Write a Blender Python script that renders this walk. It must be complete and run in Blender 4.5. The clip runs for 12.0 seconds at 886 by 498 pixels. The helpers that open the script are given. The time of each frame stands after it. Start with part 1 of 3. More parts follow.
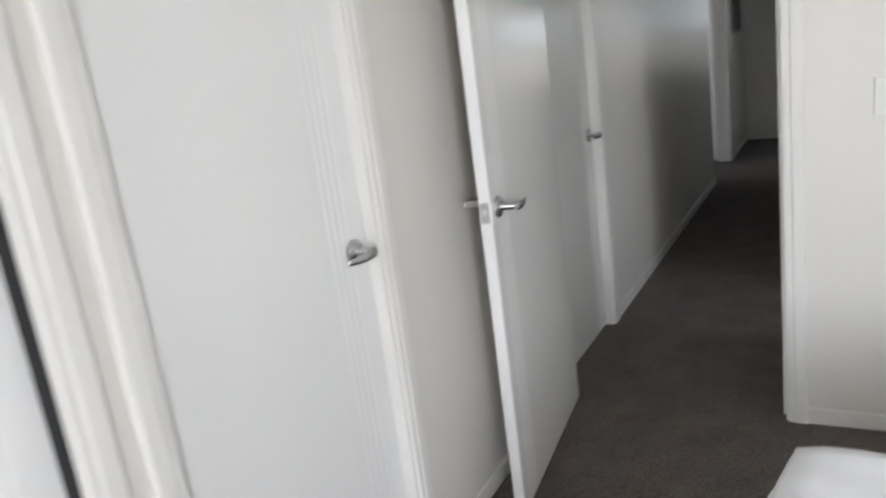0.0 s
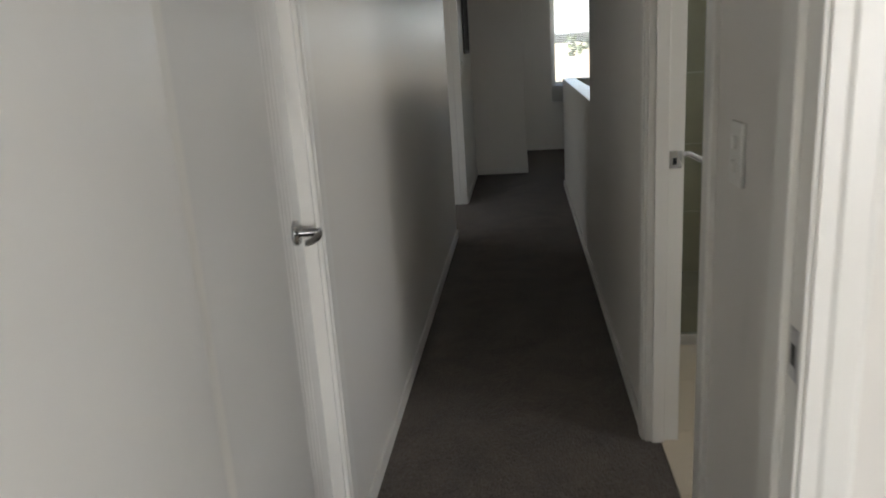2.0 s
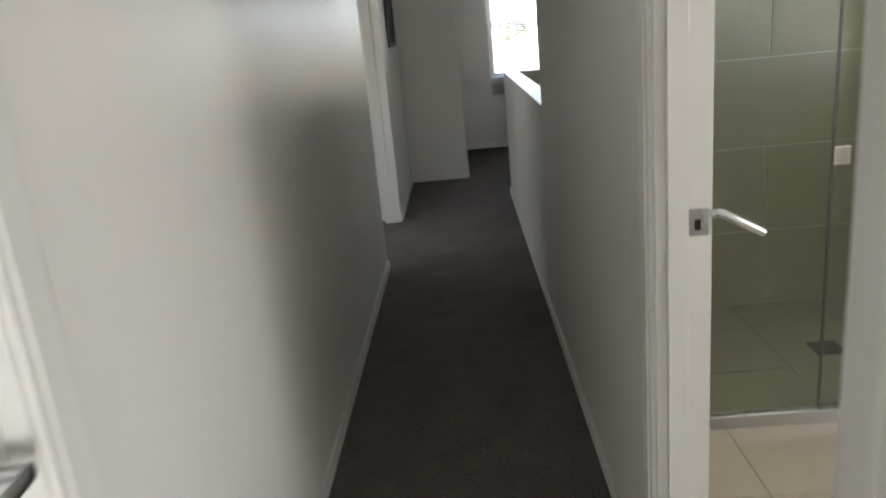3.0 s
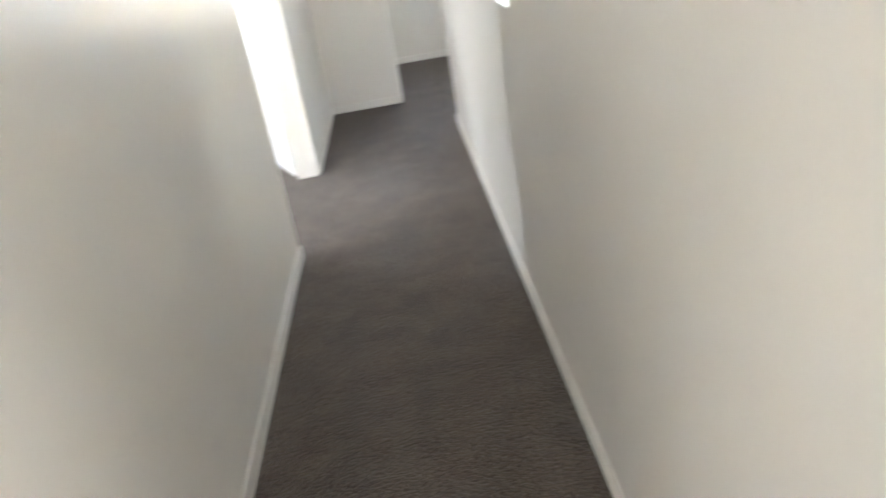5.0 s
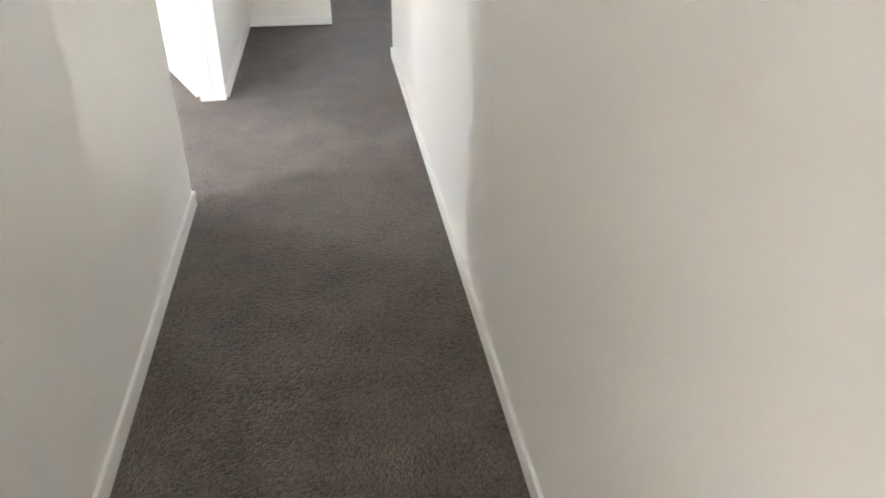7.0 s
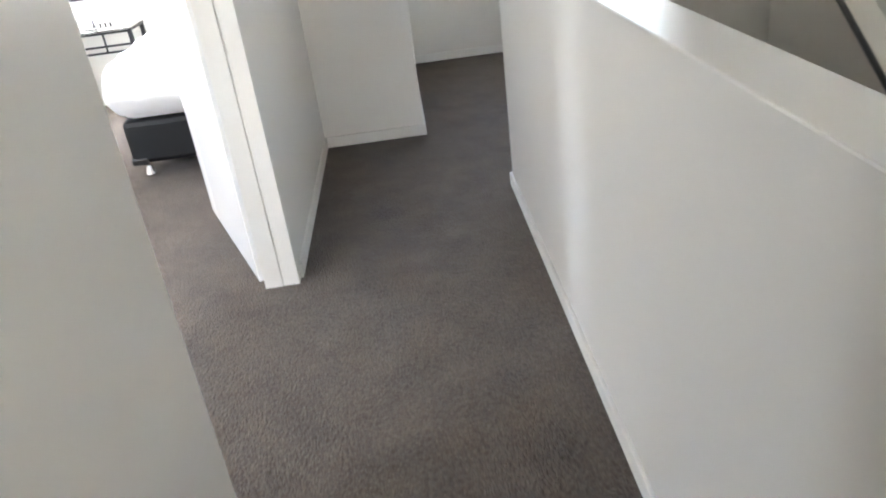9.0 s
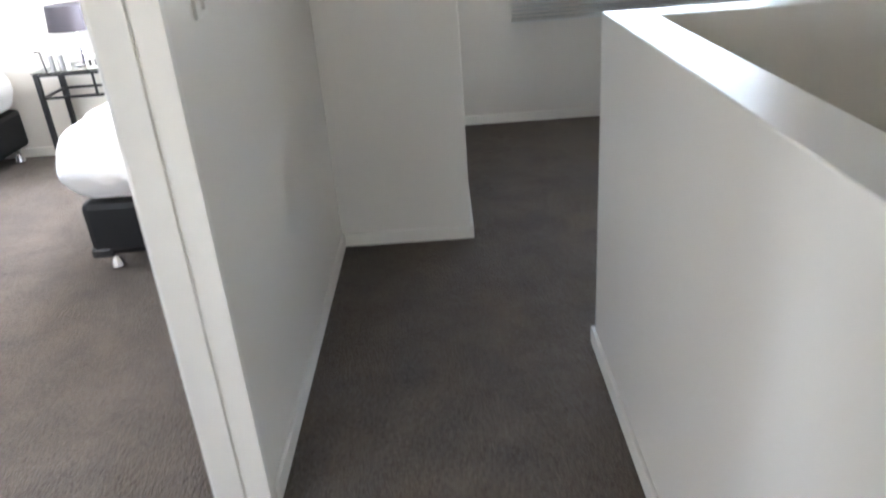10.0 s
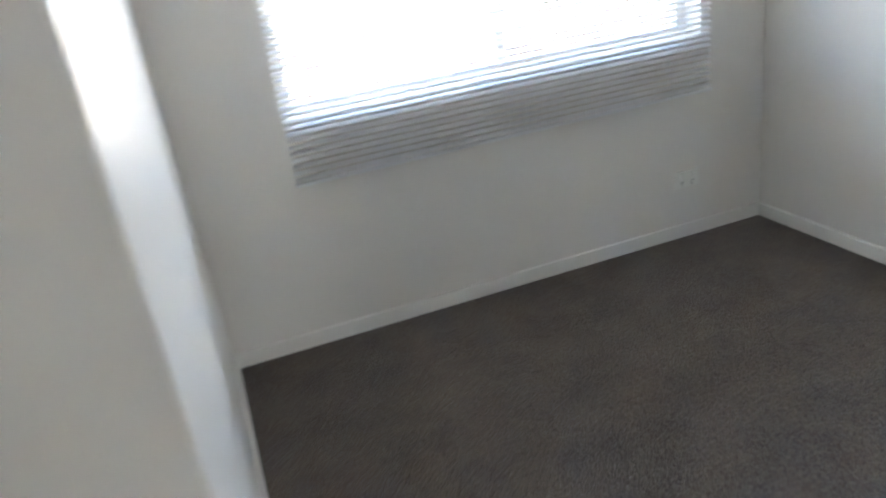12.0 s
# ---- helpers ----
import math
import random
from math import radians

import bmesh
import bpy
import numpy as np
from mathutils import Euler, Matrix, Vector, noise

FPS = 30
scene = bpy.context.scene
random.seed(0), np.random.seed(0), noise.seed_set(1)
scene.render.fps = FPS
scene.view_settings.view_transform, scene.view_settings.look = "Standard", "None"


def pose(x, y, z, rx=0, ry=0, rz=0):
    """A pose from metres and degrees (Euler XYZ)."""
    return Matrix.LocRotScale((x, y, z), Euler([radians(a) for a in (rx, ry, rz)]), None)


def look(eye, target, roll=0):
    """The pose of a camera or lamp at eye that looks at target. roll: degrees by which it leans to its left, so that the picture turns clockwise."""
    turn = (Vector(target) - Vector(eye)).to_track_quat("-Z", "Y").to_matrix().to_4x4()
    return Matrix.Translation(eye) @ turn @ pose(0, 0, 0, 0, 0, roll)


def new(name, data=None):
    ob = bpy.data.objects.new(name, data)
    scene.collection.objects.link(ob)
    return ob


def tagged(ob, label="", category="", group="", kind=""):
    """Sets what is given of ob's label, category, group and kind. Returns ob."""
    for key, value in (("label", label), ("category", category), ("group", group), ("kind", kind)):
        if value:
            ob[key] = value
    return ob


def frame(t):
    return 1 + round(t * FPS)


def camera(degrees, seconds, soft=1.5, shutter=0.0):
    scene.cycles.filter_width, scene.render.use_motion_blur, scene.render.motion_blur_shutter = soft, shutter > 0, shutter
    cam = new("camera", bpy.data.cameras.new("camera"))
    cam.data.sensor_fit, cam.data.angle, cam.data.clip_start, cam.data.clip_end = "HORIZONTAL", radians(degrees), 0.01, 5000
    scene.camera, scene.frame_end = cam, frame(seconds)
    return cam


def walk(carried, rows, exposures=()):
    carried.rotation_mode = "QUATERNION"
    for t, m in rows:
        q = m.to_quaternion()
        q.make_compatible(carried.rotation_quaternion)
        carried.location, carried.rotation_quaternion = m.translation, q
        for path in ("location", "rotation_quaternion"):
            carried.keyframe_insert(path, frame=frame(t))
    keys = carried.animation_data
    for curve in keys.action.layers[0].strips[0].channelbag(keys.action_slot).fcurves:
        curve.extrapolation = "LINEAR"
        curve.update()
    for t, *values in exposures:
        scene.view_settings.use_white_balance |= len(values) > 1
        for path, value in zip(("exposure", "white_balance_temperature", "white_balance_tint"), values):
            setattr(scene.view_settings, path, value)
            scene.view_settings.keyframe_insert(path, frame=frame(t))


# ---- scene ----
cam = camera(62.1, 12.0, soft=1.9, shutter=0.4)
PATH = [
    (0, (1.031, -2.666, 1.409), (0.081, -0.974, 0.925), -7.7),
    (0.5, (0.829, -2.315, 1.414), (0.162, -0.487, 0.951), -8.0),
    (1, (0.666, -1.897, 1.408), (0.246, -0.009, 0.9), -6.9),
    (1.5, (0.587, -1.442, 1.392), (0.397, 0.484, 0.888), -4.3),
    (2, (0.523, -0.895, 1.399), (0.297, 1.021, 0.871), -3.8),
    (2.5, (0.543, -0.415, 1.403), (0.423, 1.507, 0.862), -5.7),
    (3, (0.55, 0.065, 1.422), (0.467, 1.981, 0.853), -5.5),
    (3.2, (0.566, 0.274, 1.379), (0.566, 2.201, 0.844), -3.5),
    (4.8, (0.533, 1.349, 1.344), (0.804, 3.161, 0.541), -7.4),
    (5, (0.591, 1.415, 1.309), (0.619, 3.238, 0.487), -9.8),
    (5.5, (0.66, 1.528, 1.306), (0.356, 3.269, 0.369), -8.2),
    (6, (0.662, 1.609, 1.293), (0.431, 3.345, 0.327), -4.5),
    (6.5, (0.587, 1.783, 1.262), (0.677, 3.505, 0.248), 0.5),
    (6.7, (0.566, 1.836, 1.269), (0.8, 3.542, 0.251), -0.1),
    (8.3, (0.491, 2.608, 1.268), (0.79, 4.315, 0.269), 0.7),
    (8.5, (0.468, 2.793, 1.306), (0.709, 4.533, 0.35), -2.0),
    (9, (0.511, 3.253, 1.323), (0.54, 5.031, 0.406), -7.5),
    (9.5, (0.501, 3.809, 1.299), (0.52, 5.553, 0.321), -3.6),
    (10, (0.496, 4.335, 1.343), (0.456, 6.14, 0.482), -4.5),
    (10.5, (0.422, 4.874, 1.387), (0.346, 6.694, 0.563), -2.8),
    (11, (0.421, 5.437, 1.403), (0.499, 7.249, 0.562), -4.6),
    (11.5, (0.511, 5.953, 1.309), (0.748, 7.778, 0.515), -7.2),
    (12, (0.653, 6.504, 1.343), (1.187, 8.267, 0.563), -8.6),
]

# ---- exposure, world and large lights ----
EXPOSURES = [(0, 3.15, 6250, 10.5), (0.5, 3.2, 6280, 10.5), (1.5, 3.2, 6400, 10), (2, 3.2, 6700, 9.5), (2.5, 3.75, 6900, 9.5), (3, 4.05, 6600, 9.5), (3.2, 4.15, 6600, 9.5), (4.8, 6.05, 6600, 10),
             (5.5, 6.5, 6550, 10), (6.7, 6.55, 6620, 10.5), (8.3, 6.45, 6550, 11.5), (8.5, 6.3, 6500, 11.5), (9, 5.8, 6450, 11.5), (9.5, 5.5, 6380, 12), (10, 5.35, 6380, 12), (10.5, 5.3, 6600, 11), (11, 5.6, 6550, 10.5), (12, 5.6, 6250, 10.5)]
walk(cam, [(t, look(eye, target, roll)) for t, eye, target, roll in PATH], EXPOSURES)

world = bpy.data.worlds.new("world")
scene.world = world
world.use_nodes = True
wn = world.node_tree.nodes
sky = wn.new("ShaderNodeTexSky")
sky.sky_type = "NISHITA"
sky.sun_disc = False
sky.dust_density = 4.0
sky.sun_elevation = radians(52)
sky.sun_rotation = radians(150)
wn["Background"].inputs["Strength"].default_value = 0.15
world.node_tree.links.new(sky.outputs["Color"], wn["Background"].inputs["Color"])

sun_data = bpy.data.lights.new("sun", "SUN")
sun_data.energy, sun_data.angle, sun_data.color = 3.0, radians(0.5), (1.0, 0.96, 0.9)
sun = new("sun", sun_data)
# the sun stands over the roof, on the side away from the landing window
sun.matrix_world = look((0, 0, 0), (-math.sin(radians(150)) * math.cos(radians(52)), -math.cos(radians(150)) * math.cos(radians(52)), -math.sin(radians(52))))


def window_lamp(name, eye, target, w, h, watts, color):
    data = bpy.data.lights.new(name, "AREA")
    data.shape, data.size, data.size_y, data.energy, data.color = "RECTANGLE", w, h, watts, color
    ob = new(name, data)
    ob.matrix_world = look(eye, target)
    return ob


X_E = 2.90        # east wall of bathroom, stairs and landing
SKYLIGHT = (0.86, 0.91, 1.0)
window_lamp("skylight_bedroom_south", (2.86, -4.66, 1.35), (2.6, 0, 1.2), 0.8, 1.45, 10.5, SKYLIGHT)
window_lamp("skylight_bedroom_south_narrow", (0.65, -4.66, 1.35), (0.65, 0, 1.3), 0.46, 1.45, 1.5, SKYLIGHT)
# fill lamp in an added, unseen north window, brightening the second bedroom
window_lamp("fill_bedroom_two_north", (-0.72, 9.06, 1.57), (-0.9, 6.6, 0.4), 0.98, 0.95, 6.0, SKYLIGHT)
window_lamp("skylight_bedroom_two_south", (-2.75, 3.26, 1.5), (-2.0, 5.5, 0.4), 0.86, 1.1, 1.1, SKYLIGHT)
window_lamp("skylight_bedroom_two_west", (-4.26, 7.6, 1.5), (0.0, 5.6, 0.7), 0.66, 1.1, 1.4, SKYLIGHT)
window_lamp("skylight_bathroom", (2.55, 3.53, 2.17), (2.4, 1.0, 0.8), 0.56, 0.28, 1.3, (0.95, 0.95, 0.9))
window_lamp("skylight_bathroom_east", (X_E + 0.07, 0.52, 1.5), (0.0, 1.4, 1.1), 0.62, 1.0, 1.0, SKYLIGHT)

window_lamp("skylight_landing", (1.765, 9.175, 1.715), (1.765, 7.0, 1.2), 1.55, 0.5, 0.8, SKYLIGHT)


# ---- materials ----
def material(name, base, rough=0.5, metal=0.0, spec=0.5, vary=0.05, scale=3.0, grain=120.0, bump=0.05, bump_dist=0.002, coat=0.0, island=0.0, rvar=0.12):
    m = bpy.data.materials.new(name)
    m.use_nodes = True
    n, l = m.node_tree.nodes, m.node_tree.links
    b = n["Principled BSDF"]
    b.inputs["Roughness"].default_value = rough
    b.inputs["Metallic"].default_value = metal
    b.inputs["Specular IOR Level"].default_value = spec
    b.inputs["Coat Weight"].default_value = coat
    tc = n.new("ShaderNodeTexCoord")
    big, fine = n.new("ShaderNodeTexNoise"), n.new("ShaderNodeTexNoise")
    big.inputs["Scale"].default_value, fine.inputs["Scale"].default_value = scale, grain
    big.inputs["Detail"].default_value, fine.inputs["Detail"].default_value = 3.0, 3.0
    l.new(tc.outputs["Object"], big.inputs["Vector"])
    l.new(tc.outputs["Object"], fine.inputs["Vector"])
    ramp = n.new("ShaderNodeMix")
    ramp.data_type = "RGBA"
    dark, light = [c * (1 - vary) for c in base], [min(1, c * (1 + vary)) for c in base]
    ramp.inputs["A"].default_value, ramp.inputs["B"].default_value = (*dark, 1), (*light, 1)
    mixed = n.new("ShaderNodeMath")
    mixed.operation = "MULTIPLY_ADD"
    mixed.inputs[1].default_value = 0.6
    half = n.new("ShaderNodeMath")
    half.operation = "MULTIPLY"
    half.inputs[1].default_value = 0.4
    l.new(fine.outputs["Fac"], half.inputs[0])
    l.new(big.outputs["Fac"], mixed.inputs[0])
    l.new(half.outputs[0], mixed.inputs[2])
    last = mixed.outputs[0]
    if island:
        info = n.new("ShaderNodeObjectInfo")
        add = n.new("ShaderNodeMath")
        add.operation = "MULTIPLY_ADD"
        add.inputs[1].default_value = island
        l.new(info.outputs["Random"], add.inputs[0])
        l.new(last, add.inputs[2])
        last = add.outputs[0]
    l.new(last, ramp.inputs["Factor"])
    l.new(ramp.outputs["Result"], b.inputs["Base Color"])
    if bump:
        bp = n.new("ShaderNodeBump")
        bp.inputs["Strength"].default_value, bp.inputs["Distance"].default_value = bump, bump_dist
        l.new(fine.outputs["Fac"], bp.inputs["Height"])
        l.new(bp.outputs["Normal"], b.inputs["Normal"])
    rv = n.new("ShaderNodeMath")
    rv.operation = "MULTIPLY_ADD"
    rv.inputs[1].default_value, rv.inputs[2].default_value = rvar, rough - rvar / 2
    l.new(big.outputs["Fac"], rv.inputs[0])
    l.new(rv.outputs[0], b.inputs["Roughness"])
    return m


def carpet_material():
    m = bpy.data.materials.new("carpet_loop_pile")
    m.use_nodes = True
    n, l = m.node_tree.nodes, m.node_tree.links
    b = n["Principled BSDF"]
    b.inputs["Roughness"].default_value = 0.95
    b.inputs["Specular IOR Level"].default_value = 0.1
    b.inputs["Sheen Weight"].default_value = 0.22
    b.inputs["Sheen Roughness"].default_value = 0.5
    tc = n.new("ShaderNodeTexCoord")
    loops = n.new("ShaderNodeTexVoronoi")
    loops.inputs["Scale"].default_value = 155
    patch, speck = n.new("ShaderNodeTexNoise"), n.new("ShaderNodeTexNoise")
    patch.inputs["Scale"].default_value, speck.inputs["Scale"].default_value = 5.5, 85
    patch.inputs["Detail"].default_value, speck.inputs["Detail"].default_value = 7, 4
    patch.inputs["Roughness"].default_value = 0.68
    for t in (loops, patch, speck):
        l.new(tc.outputs["Object"], t.inputs["Vector"])
    a = n.new("ShaderNodeMix")
    a.data_type = "RGBA"
    a.inputs["A"].default_value, a.inputs["B"].default_value = (0.030, 0.0234, 0.018, 1), (0.168, 0.129, 0.100, 1)
    k = n.new("ShaderNodeMath")
    k.operation = "MULTIPLY_ADD"
    k.inputs[1].default_value = 0.5
    h = n.new("ShaderNodeMath")
    h.operation = "MULTIPLY"
    h.inputs[1].default_value = 0.5
    tread = n.new("ShaderNodeMapRange")
    tread.inputs["From Min"].default_value, tread.inputs["From Max"].default_value = 0.3, 0.7
    l.new(patch.outputs["Fac"], tread.inputs["Value"])
    l.new(tread.outputs["Result"], h.inputs[0])
    yarn = n.new("ShaderNodeMapRange")
    yarn.inputs["From Min"].default_value, yarn.inputs["From Max"].default_value = 0.36, 0.64
    l.new(speck.outputs["Fac"], yarn.inputs["Value"])
    l.new(yarn.outputs["Result"], k.inputs[0])
    l.new(h.outputs[0], k.inputs[2])
    l.new(k.outputs[0], a.inputs["Factor"])
    l.new(a.outputs["Result"], b.inputs["Base Color"])
    bp, bp2 = n.new("ShaderNodeBump"), n.new("ShaderNodeBump")
    bp.inputs["Strength"].default_value, bp.inputs["Distance"].default_value = 1.0, 0.0065
    bp2.inputs["Strength"].default_value, bp2.inputs["Distance"].default_value = 0.5, 0.006
    bp.invert = True
    l.new(loops.outputs["Distance"], bp.inputs["Height"])
    l.new(speck.outputs["Fac"], bp2.inputs["Height"])
    l.new(bp2.outputs["Normal"], bp.inputs["Normal"])
    l.new(bp.outputs["Normal"], b.inputs["Normal"])
    return m


def glass_material(name, tint):
    m = bpy.data.materials.new(name)
    m.use_nodes = True
    b = m.node_tree.nodes["Principled BSDF"]
    b.inputs["Base Color"].default_value = (*tint, 1)
    b.inputs["Transmission Weight"].default_value = 1.0
    b.inputs["Roughness"].default_value = 0.0
    b.inputs["IOR"].default_value = 1.45
    return m


def screen_material():
    """Woven mesh: grey wires with open air between them."""
    m = bpy.data.materials.new("insect_mesh")
    m.use_nodes = True
    n, l = m.node_tree.nodes, m.node_tree.links
    mix, clear = n.new("ShaderNodeMixShader"), n.new("ShaderNodeBsdfTransparent")
    mix.inputs[0].default_value = 0.2
    n["Principled BSDF"].inputs["Base Color"].default_value = (0.06, 0.06, 0.065, 1)
    n["Principled BSDF"].inputs["Roughness"].default_value = 0.6
    l.new(clear.outputs[0], mix.inputs[1])
    l.new(n["Principled BSDF"].outputs[0], mix.inputs[2])
    l.new(mix.outputs[0], n["Material Output"].inputs["Surface"])
    return m


M_SCREEN = screen_material()
M_WALL = material("wall_paint", (0.735, 0.704, 0.65), 0.34, spec=0.45, vary=0.025, scale=1.3, grain=260, bump=0.12, bump_dist=0.0006, rvar=0.03)
M_CEIL = material("ceiling_paint", (0.8, 0.79, 0.76), 0.8, vary=0.02, grain=200, bump=0.05)
M_TRIM = material("gloss_trim_paint", (0.77, 0.75, 0.70), 0.33, vary=0.025, scale=2, grain=90, bump=0.05, bump_dist=0.0008, rvar=0.04)
M_DOOR = material("door_enamel", (0.83, 0.82, 0.79), 0.21, vary=0.02, scale=1.5, grain=60, bump=0.05, bump_dist=0.0008, rvar=0.02)
M_STEEL = material("satin_steel", (0.55, 0.55, 0.55), 0.27, metal=1.0, vary=0.08, grain=300, bump=0.02)
M_CHROME = material("chrome", (0.75, 0.75, 0.76), 0.1, metal=1.0, vary=0.03, bump=0)
M_PLASTIC = material("white_plastic", (0.76, 0.75, 0.70), 0.35, vary=0.01, bump=0)
M_BLACK = material("black_metal", (0.012, 0.012, 0.013), 0.4, vary=0.2, bump=0.02)
M_VINYL = material("black_vinyl", (0.007, 0.0075, 0.009), 0.5, spec=0.3, vary=0.3, scale=8, grain=400, bump=0.25, bump_dist=0.001)
M_LINEN = material("white_cotton", (0.82, 0.82, 0.82), 0.85, vary=0.03, scale=6, grain=500, bump=0.15, bump_dist=0.001)
M_SHADE = material("charcoal_fabric", (0.05, 0.045, 0.055), 0.8, vary=0.15, grain=600, bump=0.2, bump_dist=0.001)
M_SLAT = material("blind_slat_enamel", (0.74, 0.74, 0.73), 0.35, vary=0.03, bump=0)
M_TILE = material("bathroom_tile", (0.27, 0.243, 0.172), 0.25, vary=0.12, scale=5, grain=40, bump=0.03, island=0.35)
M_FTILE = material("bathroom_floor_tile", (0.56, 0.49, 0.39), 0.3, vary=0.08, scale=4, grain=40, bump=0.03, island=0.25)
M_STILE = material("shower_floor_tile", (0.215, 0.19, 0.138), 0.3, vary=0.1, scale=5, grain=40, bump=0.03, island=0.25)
M_GROUT = material("grout", (0.36, 0.32, 0.26), 0.9, vary=0.1, grain=200, bump=0.1)
M_WGROUT = material("pale_wall_grout", (0.47, 0.44, 0.36), 0.9, vary=0.08, grain=200, bump=0.1)
M_GREY = material("grey_frame", (0.35, 0.35, 0.36), 0.4, vary=0.1)
M_SEAL = material("seal_rubber", (0.09, 0.09, 0.08), 0.5, vary=0.1, bump=0)
# greyer plastic tone that paints the shade in the gap round each rocker
M_GAP_SHADE = material("rocker_gap_shade", (0.66, 0.65, 0.61), 0.6, bump=0)
# black standing in for shade in gaps, holes and slots; also the stop's rubber
M_DARK = material("gap_shade_and_rubber", (0.01, 0.01, 0.01), 0.8, bump=0)
M_FIELD = material("dry_grass", (0.20, 0.165, 0.11), 0.95, vary=0.35, scale=0.05, grain=2.0, bump=0.1)
M_LEAF = material("foliage", (0.07, 0.09, 0.04), 0.8, vary=0.5, scale=0.6, grain=6, bump=0.1)
M_PICTURE = material("dark_print", (0.016, 0.016, 0.017), 0.65, vary=0.4, scale=7, grain=40, bump=0)
M_CARPET = carpet_material()
M_GLASS = glass_material("clear_glass", (0.97, 0.99, 0.98))
M_SHOWER = glass_material("shower_glass", (0.86, 0.93, 0.88))


# ---- mesh helpers ----
def box(bm, a, b, bevel=0.0):
    """A box between two corners, its edges rounded by bevel."""
    x0, y0, z0, x1, y1, z1 = *a, *b
    v = [bm.verts.new(p) for p in ((x0, y0, z0), (x1, y0, z0), (x1, y1, z0), (x0, y1, z0), (x0, y0, z1), (x1, y0, z1), (x1, y1, z1), (x0, y1, z1))]
    f = [bm.faces.new([v[i] for i in q]) for q in ((3, 2, 1, 0), (4, 5, 6, 7), (0, 1, 5, 4), (1, 2, 6, 5), (2, 3, 7, 6), (3, 0, 4, 7))]
    if bevel:
        bmesh.ops.bevel(bm, geom=list({e for q in f for e in q.edges}), offset=bevel, segments=2, affect="EDGES", profile=0.5)
    return bm


def boxes(*pairs, bevel=0.0):
    bm = bmesh.new()
    for a, b in pairs:
        box(bm, a, b, bevel)
    return bm


def extruded(points, z0, z1):
    """A flat outline (x, y) raised from z0 to z1."""
    bm = bmesh.new()
    low = [bm.verts.new((x, y, z0)) for x, y in points]
    top = [bm.verts.new((x, y, z1)) for x, y in points]
    bm.faces.new(low[::-1])
    bm.faces.new(top)
    for i in range(len(points)):
        j = (i + 1) % len(points)
        bm.faces.new((low[i], low[j], top[j], top[i]))
    return bm


def tube(path, radii, sides=12, flat=1.0):
    """A round or flattened bar along a path, with a radius at each point."""
    bm = bmesh.new()
    rings = []
    pts = [Vector(p) for p in path]
    for i, p in enumerate(pts):
        d = (pts[min(i + 1, len(pts) - 1)] - pts[max(i - 1, 0)]).normalized()
        side = d.cross(Vector((0, 0, 1)))
        side = side.normalized() if side.length > 1e-3 else Vector((1, 0, 0))
        up = side.cross(d)
        rings.append([bm.verts.new(p + radii[i] * (math.cos(2 * math.pi * k / sides) * side + flat * math.sin(2 * math.pi * k / sides) * up)) for k in range(sides)])
    for a, b in zip(rings, rings[1:]):
        for k in range(sides):
            bm.faces.new((a[k], a[(k + 1) % sides], b[(k + 1) % sides], b[k]))
    bm.faces.new(rings[0][::-1])
    bm.faces.new(rings[-1])
    bmesh.ops.recalc_face_normals(bm, faces=bm.faces)
    for f in bm.faces:
        f.smooth = len(f.verts) == 4
    return bm


def turned(profile, sides=24):
    """A body turned about z from (radius, height) pairs."""
    bm = bmesh.new()
    rings = [[bm.verts.new((r * math.cos(2 * math.pi * k / sides), r * math.sin(2 * math.pi * k / sides), z)) for k in range(sides)] for r, z in profile]
    for a, b in zip(rings, rings[1:]):
        for k in range(sides):
            bm.faces.new((a[k], a[(k + 1) % sides], b[(k + 1) % sides], b[k])).smooth = True
    bm.faces.new(rings[0][::-1])
    bm.faces.new(rings[-1])
    return bm


def pillow(size, puff=0.5, cuts=20, crumple=0.01, seed=0.0, droop=0.0):
    """A soft stuffed block, rounded and creased, standing on z = 0."""
    bm = bmesh.new()
    bmesh.ops.create_cube(bm, size=2)
    bmesh.ops.subdivide_edges(bm, edges=bm.edges, cuts=cuts, use_grid_fill=True)
    sx, sy, sz = size
    for v in bm.verts:
        p = v.co.copy()
        n = p.normalized() * 1.25
        q = p.lerp(n, puff)
        w = Vector((q.x * sx / 2, q.y * sy / 2, (q.z + 1) * sz / 2))
        c = noise.noise(Vector((w.x * 5 + seed, w.y * 5, w.z * 5))) + 0.5 * noise.noise(Vector((w.x * 14 + seed, w.y * 14, w.z * 14)))
        w += p.normalized() * crumple * c
        w.z -= droop * max(abs(p.x), abs(p.y)) ** 6
        v.co = w
    for f in bm.faces:
        f.smooth = True
    return bm


def mesh_of(name, bm, mat):
    me = bpy.data.meshes.new(name)
    bmesh.ops.recalc_face_normals(bm, faces=bm.faces)
    bm.to_mesh(me)
    bm.free()
    me.materials.append(mat)
    return me


def part(name, bm, mat, parent=None, label="", at=None):
    """One mesh object under a thing or a part."""
    ob = new(name, mesh_of(name, bm, mat))
    if parent is not None:
        ob.parent = parent
    if at is not None:
        ob.matrix_basis = at
    return tagged(ob, label) if label else ob


def thing(name, m, label, category, group="", kind=""):
    ob = new(name)
    ob.empty_display_size = 0.1
    ob.matrix_basis = m
    return tagged(ob, label, category, group, kind)


def structure(name, bm, mat, label, category):
    return tagged(part(name, bm, mat), label, category, kind="structure")


# ---- large structure ----
H = 2.42          # ceiling height
X_R = 0.92        # right wall of the hall
Y_END = 4.50      # end of the left hall wall
Y_PIL = 5.72      # far jamb of the second bedroom's doorway
Y_BLK = 7.25      # face of the closet block
X_BLK = 0.56
Y_FAR = 8.99      # far outer wall
